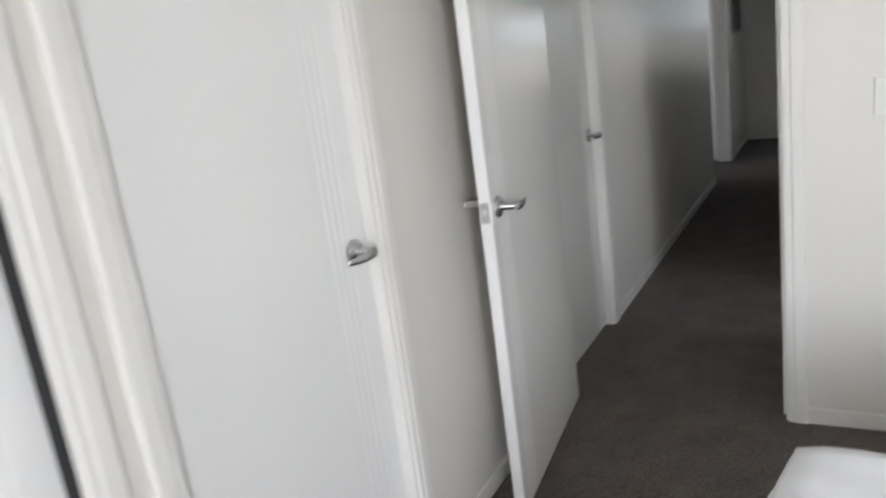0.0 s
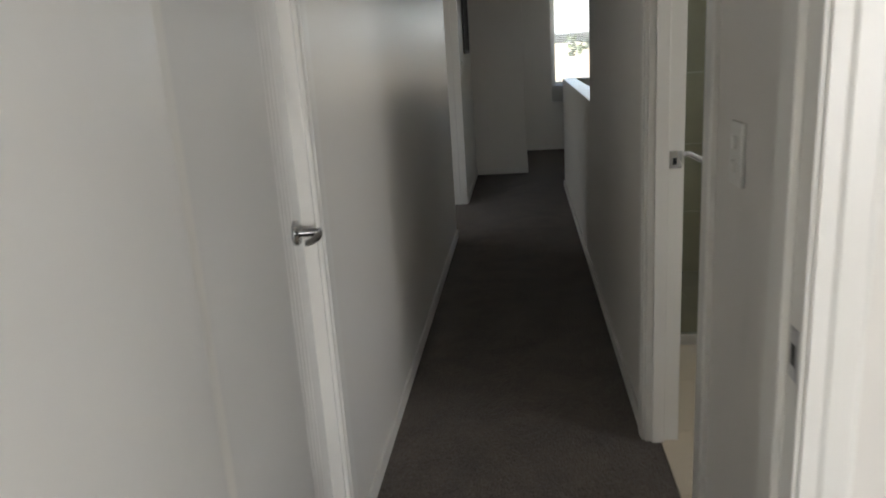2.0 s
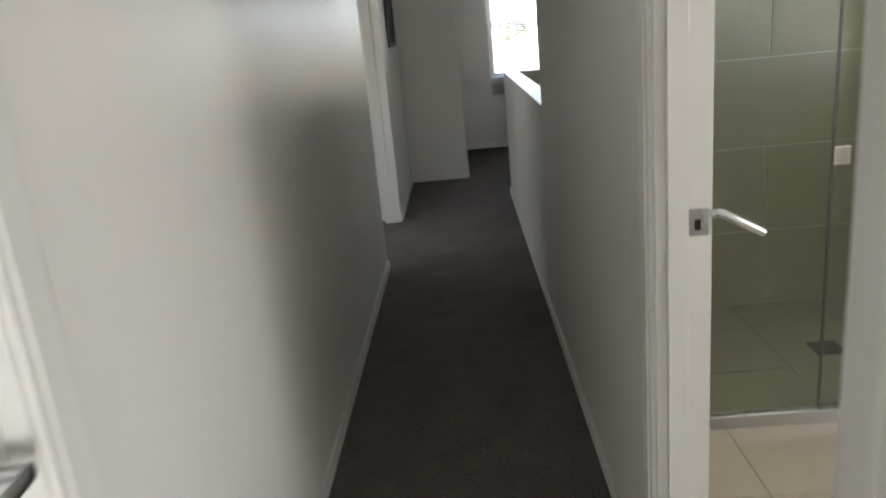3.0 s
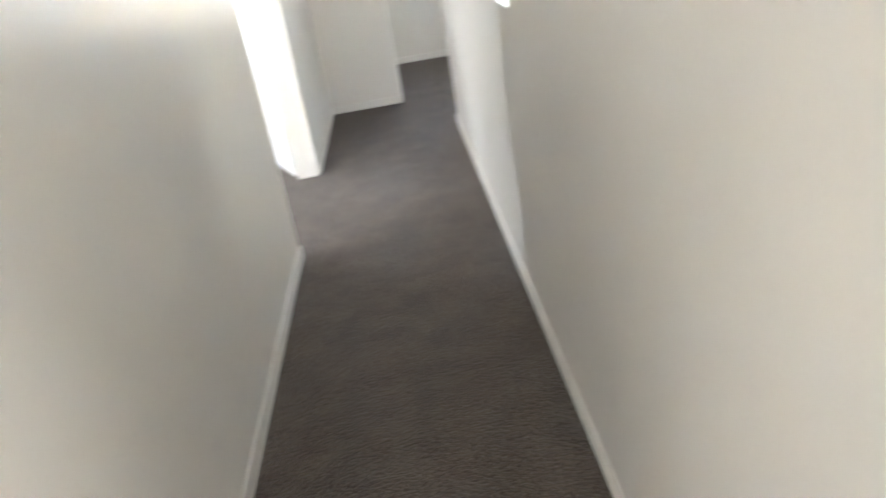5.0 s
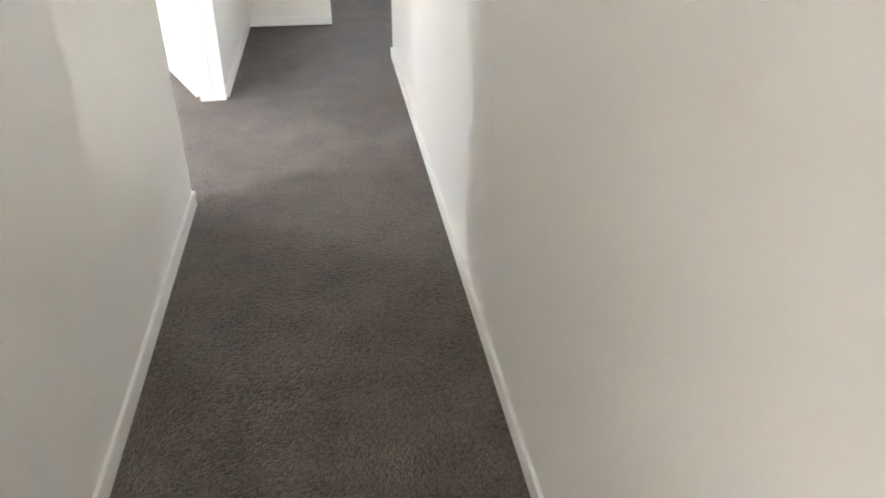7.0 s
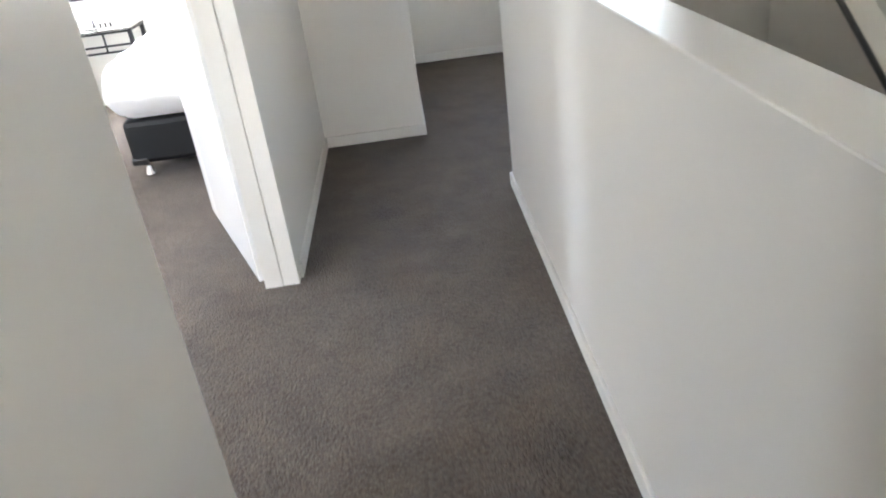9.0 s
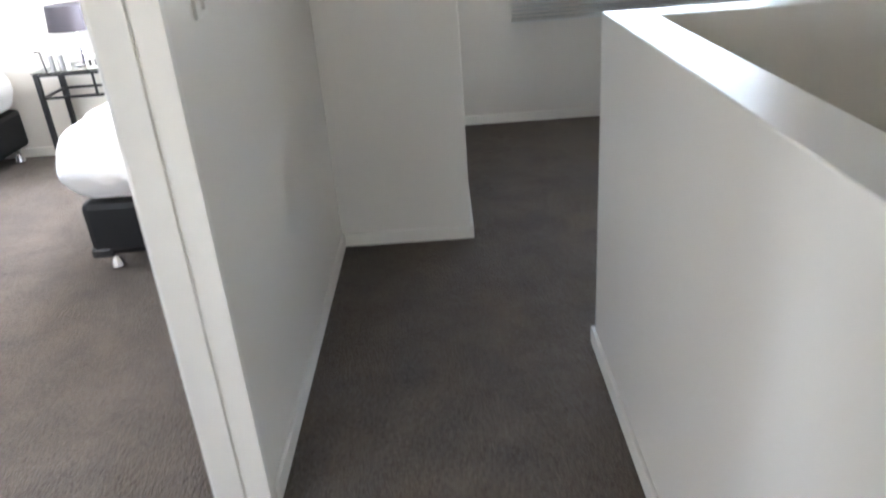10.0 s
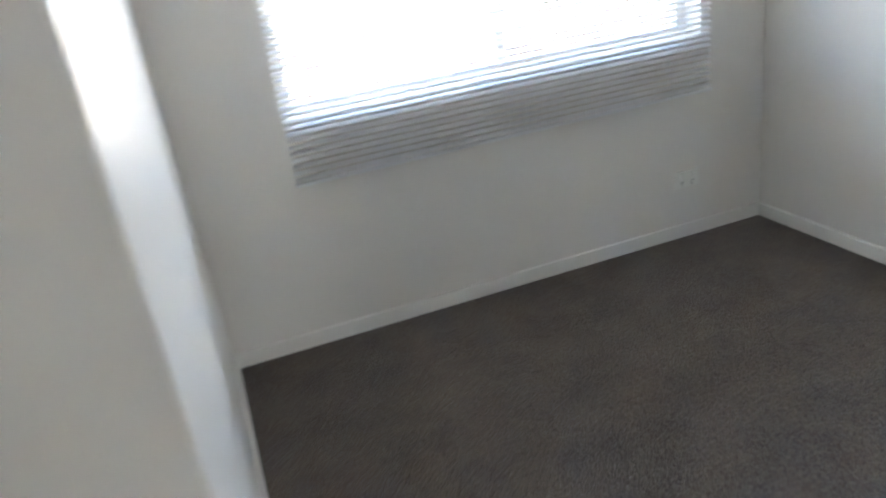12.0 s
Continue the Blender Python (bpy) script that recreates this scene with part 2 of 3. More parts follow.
WALL = "off-white painted plaster wall, slightly scuffed satin finish"

structure("floor", boxes(
    ((-0.11, -4.6, -0.05), (4.2, 0.0, 0)), ((-0.11, 0.0, -0.05), (0.97, 6.24, 0)),
    ((-0.11, 6.24, -0.05), (X_E, 9.05, 0)), ((-4.2, 3.3, -0.05), (-0.11, 9.05, 0))),
    M_CARPET, "brown-grey loop pile carpet through bedrooms and hall", "carpet")
structure("ceiling", boxes(((-4.4, -4.8, H), (4.4, 9.25, H + 0.2))), M_CEIL, "flat white plasterboard ceiling", "ceiling")

# west wall of first bedroom and hall, with doors A, C and D
A0, A1, C0, C1, D0, D1 = -1.895, -1.145, 0.165, 0.86, -2.86, -2.045
DH = 2.06
structure("wall_west", boxes(
    ((-0.11, -4.6, 0), (0, D0, H)), ((-0.11, D1, 0), (0, A0, H)), ((-0.11, A1, 0), (0, C0, H)), ((-0.11, C1, 0), (0, Y_END, H)),
    ((-0.11, D0, DH), (0, D1, H)), ((-0.11, A0, DH), (0, A1, H)), ((-0.11, C0, DH), (0, C1, H)), ((-0.11, Y_END, 2.1), (0, Y_PIL, H))),
    M_WALL, WALL, "wall")
structure("wall_hall_west_far", boxes(((-0.11, Y_PIL, 0), (0, Y_BLK, H))), M_WALL, WALL, "wall")
structure("wall_closet_backs", boxes(((-0.9, -4.6, 0), (-0.8, 3.3, H))), M_WALL, WALL, "wall")
structure("wall_closet_block", boxes(((-0.11, Y_BLK, 0), (X_BLK, Y_FAR, H)), bevel=0.006), M_WALL, "off-white painted closet block beside the landing window", "wall")
structure("wall_bedroom_north", boxes(((0.88, 0, 0), (4.2, 0.11, H)), ((0, 0, DH), (0.88, 0.11, H))), M_WALL, WALL, "wall")
structure("wall_bedroom_east", boxes(((4.2, -4.6, 0), (4.31, 0.11, H))), M_WALL, WALL, "wall")
structure("wall_bedroom_south", boxes(
    ((-0.9, -4.8, 0), (0.4, -4.6, H)), ((0.9, -4.8, 0), (2.44, -4.6, H)), ((3.28, -4.8, 0), (4.31, -4.6, H)),
    ((0.4, -4.8, 0), (0.9, -4.6, 0.6)), ((0.4, -4.8, 2.1), (0.9, -4.6, H)), ((2.44, -4.8, 0), (3.28, -4.6, 0.6)), ((2.44, -4.8, 2.1), (3.28, -4.6, H))),
    M_WALL, WALL, "wall")
B0, B1 = 0.737, 1.525
structure("wall_hall_east", boxes(
    ((X_R, 0.11, 0), (1.03, B0, H)), ((X_R, B1, 0), (1.03, 3.55, H)), ((X_R, B0, DH), (1.03, B1, H))), M_WALL, WALL, "wall")
structure("half_wall", boxes(
    ((X_R, 3.55, -2.6), (1.04, 6.36, 1.04)), ((1.04, 6.24, -2.6), (X_E, 6.36, 1.04)), bevel=0.004), M_WALL,
    "chest-high off-white half wall round the stair void", "half wall")
structure("wall_bathroom_north", boxes(
    ((1.03, 3.48, -2.6), (2.25, 3.55, H)), ((2.85, 3.48, -2.6), (X_E, 3.55, H)), ((2.25, 3.48, -2.6), (2.85, 3.55, 2.0)), ((2.25, 3.48, 2.35), (2.85, 3.55, H))),
    M_WALL, WALL, "wall")
structure("wall_east", boxes(((X_E, 0.11, -2.6), (X_E + 0.11, 0.2, H)), ((X_E, 0.85, -2.6), (X_E + 0.11, Y_FAR, H)), ((X_E, 0.2, -2.6), (X_E + 0.11, 0.85, 0.98)), ((X_E, 0.2, 2.02), (X_E + 0.11, 0.85, H))), M_WALL, WALL, "wall")
structure("wall_stair_floor", boxes(((0.92, 3.4, -2.7), (X_E, 6.5, -2.6))), M_CARPET, "dark carpet at the foot of the stair void", "floor")
WX0, WX1, WZ0, WZ1 = 0.935, 2.59, 0.825, 2.0
structure("wall_north", boxes(
    ((-4.2, Y_FAR, 0), (-1.25, Y_FAR + 0.2, H)), ((-1.25, Y_FAR, 0), (-0.19, Y_FAR + 0.2, 1.07)), ((-1.25, Y_FAR, 2.07), (-0.19, Y_FAR + 0.2, H)), ((-0.19, Y_FAR, 0), (WX0, Y_FAR + 0.2, H)), ((WX1, Y_FAR, 0), (X_E + 0.11, Y_FAR + 0.2, H)),
    ((WX0, Y_FAR, 0), (WX1, Y_FAR + 0.2, WZ0)), ((WX0, Y_FAR, WZ1), (WX1, Y_FAR + 0.2, H))), M_WALL, WALL, "wall")
structure("wall_bedroom_two_west", boxes(
    ((-4.31, 3.2, 0), (-4.2, 7.25, H)), ((-4.31, 7.95, 0), (-4.2, Y_FAR, H)), ((-4.31, 7.25, 0), (-4.2, 7.95, 0.9)), ((-4.31, 7.25, 2.1), (-4.2, 7.95, H))),
    M_WALL, WALL, "wall")
structure("wall_bedroom_two_south", boxes(
    ((-4.2, 3.2, 0), (-3.2, 3.3, H)), ((-2.3, 3.2, 0), (-0.11, 3.3, H)), ((-3.2, 3.2, 0), (-2.3, 3.3, 0.9)), ((-3.2, 3.2, 2.1), (-2.3, 3.3, H))), M_WALL, WALL, "wall")

# sloping balustrade wall beside the lower flight
bal = bmesh.new()
slope = lambda y: 0.75 + 0.67 * (y - 5.708)
outline = [(3.55, -2.6), (6.24, -2.6), (6.24, slope(6.24)), (3.55, slope(3.55))]
near = [bal.verts.new((2.0, y, z)) for y, z in outline]
back = [bal.verts.new((2.10, y, z)) for y, z in outline]
bal.faces.new(near[::-1])
bal.faces.new(back)
for i in range(4):
    bal.faces.new((near[i], near[(i + 1) % 4], back[(i + 1) % 4], back[i]))
balustrade = structure("stair_balustrade", bal, M_WALL, "white sloping balustrade wall beside the stairs", "balustrade")
# black bar added in place of the shadow line along the sloping edge
part("edge_shadow_strip", tube([(1.992, 3.52, slope(3.52) - 0.006), (1.992, 6.23, slope(6.23) - 0.006)], [0.011, 0.011], 8), M_BLACK, balustrade, "thin black strip standing in for the shadow under the top edge")


def skirting(x0, y0, x1, y1, nx, ny):
    """A skirting board along a wall foot; (nx, ny) points into the room."""
    t, h = 0.012, 0.06
    bm = boxes(((min(x0, x1 + nx * t, x0 + nx * t), min(y0, y1 + ny * t, y0 + ny * t), 0.0), (max(x1, x0, x0 + nx * t), max(y1, y0, y0 + ny * t), h)), bevel=0.003)
    return structure("baseboard", bm, M_TRIM, "low white gloss-painted skirting board", "baseboard")


skirting(0, C1 + 0.077, 0, Y_END, 1, 0)
skirting(0, Y_PIL + 0.02, 0, Y_BLK, 1, 0)
skirting(0, Y_BLK, X_BLK + 0.012, Y_BLK, 0, -1)
skirting(X_BLK, Y_BLK, X_BLK, Y_FAR, 1, 0)
skirting(X_BLK, Y_FAR, X_E, Y_FAR, 0, -1)
skirting(X_E, 6.36, X_E, Y_FAR, -1, 0)
skirting(X_R, B1 + 0.067, X_R, 6.36, -1, 0)
skirting(X_R - 0.012, 6.36, X_E, 6.36, 0, 1)
skirting(X_R, 0.11, X_R, B0 - 0.067, -1, 0)
skirting(0.925, 0, 4.2, 0, 0, -1)
skirting(0, A1 + 0.075, 0, -0.02, 1, 0)
skirting(-4.2, Y_FAR, -0.11, Y_FAR, 0, -1)
skirting(-0.11, 6.9, -0.11, Y_FAR, -1, 0)


# ---- doors ----
def lever_handle(parent, at, mirror=1):
    """A round rose with a sprung, curved lever; local +y is out of the leaf, the lever runs along mirror * x."""
    h = part("door_handle", turned([(0.031, 0), (0.031, 0.006), (0.029, 0.009), (0.0125, 0.010), (0.0105, 0.013), (0.0105, 0.056), (0.009, 0.058)]), M_STEEL, parent,
             "brushed steel lever handle", at @ pose(0, 0, 0, -90, 0, 0))
    pts, rad = [], []
    for i in range(15):
        u = i / 14
        pts.append((mirror * (-0.011 + 0.116 * u), 0.003 * math.sin(math.pi * u), 0.060 + 0.005 * math.sin(u * 3.0) - 0.006 * u * u))
        rad.append(0.0138 * (1 - 0.5 * u) if 0 < i < 14 else (0.009 if i == 0 else 0.004))
    part("lever", tube(pts, rad, 14, 0.42), M_STEEL, h, "flat curved steel blade")
    return h


def leaf_mesh(w, h, t=0.036, grooves=True, both=True):
    """A door leaf from x = 0 (hinge) to w (latch), its face at y = 0 and back at -t, with four fine grooves."""
    g, d = 0.0022, 0.0015
    marks = [w - 0.145, w - 0.120, w - 0.095, w - 0.070] if grooves else []
    front, rear = [(0.002, 0)], [(w - 0.002, -t)]
    for m in marks:
        front += [(m - g, 0), (m, -d), (m + g, 0)]
    front += [(w - 0.002, 0), (w, -0.002), (w, -t + 0.002)]
    for m in marks[::-1] if both else []:
        rear += [(m + g, -t), (m, -t + d), (m - g, -t)]
    rear += [(0.002, -t), (0, -t + 0.002), (0, -0.002)]
    return extruded(front + rear, 0.012, h)


def door_leaf(parent, at, w, h=2.04, front=True, back=True, latch=True):
    leaf = part("door_leaf", leaf_mesh(w, h), M_DOOR, parent, "smooth white enamel leaf with four fine vertical grooves", at)
    if front:
        lever_handle(leaf, pose(w - 0.058, 0, 0.990, 0, 0, 0), -1)
    if back:
        lever_handle(leaf, pose(w - 0.062, -0.036, 1.0, 0, 0, 180), 1)
    if latch:
        part("latch_plate", boxes(((w - 0.0005, -0.0305, 0.955), (w + 0.0015, -0.0055, 1.015)), bevel=0.0005), M_STEEL, leaf, "steel latch face plate")
        part("latch_bolt", extruded([(w, -0.024), (w + 0.010, -0.022), (w + 0.003, -0.012), (w, -0.012)], 0.978, 0.996), M_CHROME, leaf)
    return leaf


def board(parent, name, a, b, bevel=0.003):
    return part(name, boxes((a, b), bevel=bevel), M_TRIM, parent)


def architrave(parent, x, y0, y1, inside, w=0.062, t=0.016, h=DH):
    """Stepped trim round an opening in a wall x = const; inside is the sign of the room's side."""
    for name, ya, yb in (("architrave", y0 - w + 0.008, y0 + 0.008), ("architrave", y1 - 0.008, y1 + w - 0.008)):
        outer = ya if name and ya < y0 and yb < y1 and ya < y0 - 0.02 else yb
        s = 1 if outer == yb else -1
        inner = yb if s < 0 else ya
        pts = [(x, inner), (x + inside * t * 0.72, inner), (x + inside * t * 0.76, inner + s * 0.018), (x + inside * t * 0.95, inner + s * 0.021),
               (x + inside * t * 0.95, inner + s * (w - 0.008)), (x + inside * t * 0.7, outer), (x, outer)]
        bm = extruded(pts, 0.0, h + w - 0.008)
        part(name, bm, M_TRIM, parent)
    board(parent, "architrave_head", (min(x, x + inside * t), y0 + 0.009, h - 0.002), (max(x, x + inside * t), y1 - 0.009, h + w - 0.008))


def jambs(parent, x0, x1, y0, y1, t=0.02, h=DH, stop=None):
    board(parent, "jamb", (x0, y0 + 0.001, 0), (x1, y0 + t, h), 0.002)
    board(parent, "jamb", (x0, y1 - t, 0), (x1, y1 - 0.001, h), 0.002)
    board(parent, "jamb_head", (x0, y0 + t, h - t), (x1, y1 - t, h - 0.001), 0.002)
    if stop:
        a, b = stop
        board(parent, "door_stop_bead", (a, y0 + t, 0), (b, y0 + t + 0.012, h - t), 0.002)
        board(parent, "door_stop_bead", (a, y1 - t - 0.012, 0), (b, y1 - t, h - t), 0.002)


def closed_door(name, y0, y1, label, recess=0.03, front=True, trim=0.062):
    """A shut door in the west wall; its latch is at the far end."""
    d = thing(name, pose(0, 0, 0), label, "door", kind="structure")
    jambs(d, -0.109, 0.002, y0, y1, stop=(-0.105, -recess - 0.039))
    architrave(d, 0.0, y0, y1, 1, trim)
    door_leaf(d, pose(-recess, y0 + 0.023, 0, 0, 0, 90) @ Matrix.Diagonal((1, -1, 1, 1)), y1 - y0 - 0.046, front=front, back=False, latch=False)
    return d


closed_door("door_1", A0, A1, "shut white door with steel lever in first bedroom")
closed_door("door_2", C0, C1, "shut white cupboard door with steel lever in hall", recess=0.03, trim=0.085)
wardrobe = closed_door("door_3", D0, D1, "shut white wardrobe door beside another door", front=False)
# solid black strip in the edge gap, the gap's shade put into its colour
part("gap_shade_strip", boxes(((-0.032, D1 - 0.024, 0.012), (0.0035, D1 - 0.0205, 2.03))), M_DARK, wardrobe, "black strip standing in for the shade in the edge gap")

# bedroom door, swung open against the west wall
bedroom_door = thing("door_4", pose(0, 0, 0), "white bedroom door standing open against the wall", "door", kind="structure")
for a, b, n in (((0.001, 0.006, 0), (0.012, 0.112, DH), "jamb"), ((0.86, -0.002, 0), (0.88, 0.112, DH), "jamb"), ((0.04, -0.002, DH - 0.02), (0.86, 0.112, DH - 0.001), "jamb_head"),
                ((0.848, 0.042, 0), (0.86, 0.1, DH - 0.02), "door_stop_bead"), ((0.012, 0.06, 0), (0.022, 0.1, DH - 0.02), "door_stop_bead")):
    board(bedroom_door, n, a, b, 0.002)
part("architrave", extruded([(0.867, 0), (0.867, -0.009), (0.887, -0.010), (0.893, -0.0145), (0.922, -0.016), (0.932, -0.011), (0.932, 0)], 0, DH + 0.05), M_TRIM, bedroom_door)
board(bedroom_door, "architrave_head", (0.02, -0.016, DH - 0.008), (0.865, 0, DH + 0.05))
part("architrave", extruded([(0.867, 0.111), (0.867, 0.12), (0.885, 0.122), (0.905, 0.126), (0.919, 0.122), (0.919, 0.111)], 0, DH + 0.05), M_TRIM, bedroom_door)
strike = part("strike_plate", boxes(((0.8585, 0.006, 0.955), (0.8605, 0.034, 1.025)), bevel=0.0006), M_STEEL, bedroom_door, "steel strike plate")
# no hole is cut: a black patch paints its shade on the plate
part("strike_hole_shade", boxes(((0.8575, 0.014, 0.975), (0.8588, 0.026, 1.003))), M_DARK, strike)
ang = math.degrees(math.atan2(-0.815 - 0.012, 0.162 - 0.078))
door_leaf(bedroom_door, pose(0.078, 0.010, 0, 0, 0, ang), 0.828)

# bathroom doorway
bath_door = thing("door_5", pose(0, 0, 0), "white-trimmed bathroom doorway, its door open out of sight", "door", kind="structure")
jambs(bath_door, X_R - 0.002, 1.032, B0, B1, stop=(X_R + 0.02, X_R + 0.062))
architrave(bath_door, X_R, B0, B1, -1, 0.075)
plate = part("strike_plate", boxes(((0.985, B1 - 0.0225, 0.978), (1.024, B1 - 0.0195, 1.034)), bevel=0.0006), M_STEEL, bath_door, "steel strike plate on the jamb")
# black patch in place of a cut hole, coloured as the shade inside
part("strike_hole_shade", boxes(((0.996, B1 - 0.0235, 0.99), (1.008, B1 - 0.0222, 1.012))), M_DARK, plate)
part("lever", tube([(1.026, B1 - 0.03, 1.024), (1.044, B1 - 0.031, 1.024), (1.05, B1 - 0.031, 1.022), (1.056, B1 - 0.032, 1.018), (1.128, B1 - 0.038, 0.978), (1.129, B1 - 0.038, 0.9775)], [0.0085, 0.0095, 0.0095, 0.0095, 0.0095, 0.0085], 14), M_CHROME, plate, "polished round bar lever bent downwards")

# second bedroom doorway and its door, hinged at the far jamb
bed2_door = thing("door_6", pose(0, 0, 0), "white door standing open into the second bedroom", "door", kind="structure")
part("jamb", extruded([(-0.128, Y_PIL - 0.001), (0.0, Y_PIL - 0.001), (0.0, Y_PIL - 0.022), (-0.055, Y_PIL - 0.022), (-0.057, Y_PIL - 0.019), (-0.061, Y_PIL - 0.019), (-0.063, Y_PIL - 0.026), (-0.128, Y_PIL - 0.026)], 0, 2.1), M_TRIM, bed2_door, "cream jamb with a fine groove")
part("architrave", extruded([(-0.112, Y_PIL), (-0.112, Y_PIL + 0.05), (-0.126, Y_PIL + 0.05), (-0.128, Y_PIL + 0.002)], 0, 2.1), M_TRIM, bed2_door)
ang2 = math.degrees(math.atan2(0.80, -0.345))
door_leaf(bed2_door, pose(-0.155, Y_PIL + 0.015, 0, 0, 0, ang2), 0.86, front=False)


# ---- switches and sockets ----
def switch_plate(at, rockers, label, wide=0.076, high=0.118, lying=False):
    """Plate in local x, z; local -y faces the room."""
    s = thing("light_switch" if not lying else "power_socket", at, label, "light switch" if not lying else "power socket")
    part("cover_plate", boxes(((-wide / 2, -0.009, -high / 2), (wide / 2, 0, high / 2)), bevel=0.0025), M_PLASTIC, s)
    for x, z in rockers:
        # thin greyer patch behind the rocker, painted as the shade of its gap
        part("rocker_shade_outline", boxes(((x - 0.0085, -0.0094, z - 0.0125), (x + 0.0085, -0.0088, z + 0.0125))), M_GAP_SHADE, s)
        part("rocker", boxes(((x - 0.0072, -0.0170, z - 0.011), (x + 0.0072, -0.0090, z + 0.011)), bevel=0.002), M_PLASTIC, s)
    return s


switch_plate(pose(1.162, 0, 1.139), ((0, 0.018), (0, -0.02)), "white two-way light switch on the bedroom wall", 0.078)
switch_plate(pose(X_R, 0.508, 1.175, 0, 0, -90), ((0, 0.022), (0, -0.022)), "white light switch beside the bathroom doorway")
switch_plate(pose(0, 5.912, 1.213, 0, 0, 90), ((0.0, 0.03), (0.0, 0.0), (0.0, -0.03)), "white three-gang light switch on the landing wall")
gpo = switch_plate(pose(2.513, Y_FAR, 0.262), ((-0.034, 0.02), (0.034, 0.02)), "white double power socket low on the wall", 0.118, 0.074, True)
for sx in (-0.026, 0.026):
    for dx, dz in ((-0.006, 0), (0.006, 0), (0, -0.012)):
        # slots are black slivers on the plate, painted as the shade within them
        part("socket_slot_shade", boxes(((sx + dx - 0.0012, -0.0096, -0.012 + dz - 0.004), (sx + dx + 0.0012, -0.0088, -0.012 + dz + 0.004))), M_DARK, gpo)

stopper = thing("door_stop", pose(0.012, -0.84, 0.035), "small white door stop on the skirting board", "door stop")
part("peg", tube([(0, 0, 0), (0.06, 0, 0)], [0.011, 0.010], 12), M_PLASTIC, stopper)
part("buffer", tube([(0.06, 0, 0), (0.074, 0, 0)], [0.013, 0.012], 12), M_DARK, stopper)

picture = thing("wall_picture", pose(0, 6.41, 1.325, 0, 0, 90), "dark framed picture hanging on the landing wall", "picture")
part("frame", boxes(((-0.24, -0.022, 0), (0.36, -0.004, 0.03)), ((-0.24, -0.022, 0.77), (0.36, -0.004, 0.8)), ((-0.24, -0.022, 0.03), (-0.21, -0.004, 0.77)), ((0.33, -0.022, 0.03), (0.36, -0.004, 0.77))), M_BLACK, picture)
part("print", boxes(((-0.21, -0.012, 0.03), (0.33, -0.002, 0.77))), M_PICTURE, picture)

# ---- landing window and blind ----
win = thing("window_1", pose(0, 0, 0), "white aluminium sliding window on the landing", "window", kind="structure")
WY = Y_FAR + 0.10
for n, a, b in (("window_frame", (WX0, WY, WZ0), (WX0 + 0.04, WY + 0.06, WZ1)), ("window_frame", (WX1 - 0.04, WY, WZ0), (WX1, WY + 0.06, WZ1)),
                ("window_frame", (WX0 + 0.04, WY, WZ0), (WX1 - 0.04, WY + 0.06, WZ0 + 0.045)), ("window_frame", (WX0 + 0.04, WY, WZ1 - 0.04), (WX1 - 0.04, WY + 0.06, WZ1)),
                ("mullion", (1.76, WY + 0.005, WZ0 + 0.045), (1.795, WY + 0.055, WZ1 - 0.04))):
    board(win, n, a, b, 0.002)
board(win, "window_sill", (WX0 + 0.001, Y_FAR + 0.001, WZ0 - 0.0), (WX1 - 0.001, WY - 0.001, WZ0 + 0.012), 0.002)
for a, b in ((WX0 + 0.04, 1.76), (1.795, WX1 - 0.04)):
    p = part("pane", boxes(((a + 0.001, WY + 0.028, WZ0 + 0.046), (b - 0.001, WY + 0.032, WZ1 - 0.041))), M_GLASS, win)
    p.visible_shadow = False

part("insect_screen", boxes(((1.802, WY + 0.044, WZ0 + 0.047), (WX1 - 0.042, WY + 0.0455, WZ1 - 0.042))), M_SCREEN, win, "fine grey insect screen")

BX0, BX1, BZ0, BZ1 = 0.912, 2.615, 0.62, 2.03
blind = thing("venetian_blind", pose(0, Y_FAR - 0.024, 0), "white metal venetian blind with open slats, hanging past the sill", "blind")
part("headrail", boxes(((BX0, -0.02, BZ1), (BX1, 0.018, BZ1 + 0.035)), bevel=0.003), M_SLAT, blind)
part("bottom_rail", boxes(((BX0, -0.013, BZ0), (BX1, 0.013, BZ0 + 0.012)), bevel=0.003), M_SLAT, blind)
slat_bm = bmesh.new()
prof = [(-0.0125, -0.0012), (-0.006, 0.0006), (0, 0.0012), (0.006, 0.0006), (0.0125, -0.0012)]
va = [[slat_bm.verts.new((x, y, z)) for y, z in prof] for x in (BX0 + 0.004, BX1 - 0.004)]
vb = [[slat_bm.verts.new((x, y, z - 0.0006)) for y, z in prof] for x in (BX0 + 0.004, BX1 - 0.004)]
for s in (va, vb):
    for i in range(4):
        slat_bm.faces.new((s[0][i], s[1][i], s[1][i + 1], s[0][i + 1])).smooth = True
slat_mesh = mesh_of("slat", slat_bm, M_SLAT)
pitch = 0.0225
count = int((BZ1 - BZ0 - 0.03) / pitch)
for i in range(count):
    s = new("slat", slat_mesh)
    s.parent = blind
    s.matrix_basis = pose(random.uniform(-0.001, 0.001), 0, BZ0 + 0.026 + i * pitch, 18 + random.uniform(-1.5, 1.5), 0, random.uniform(-0.05, 0.05))
for x in (BX0 + 0.12, 1.53, 2.12, BX1 - 0.12):
    part("ladder_cord", boxes(((x - 0.0008, -0.0145, BZ0 + 0.01), (x + 0.0008, -0.0135, BZ1)), ((x - 0.0008, 0.0135, BZ0 + 0.01), (x + 0.0008, 0.0145, BZ1))), M_PLASTIC, blind)

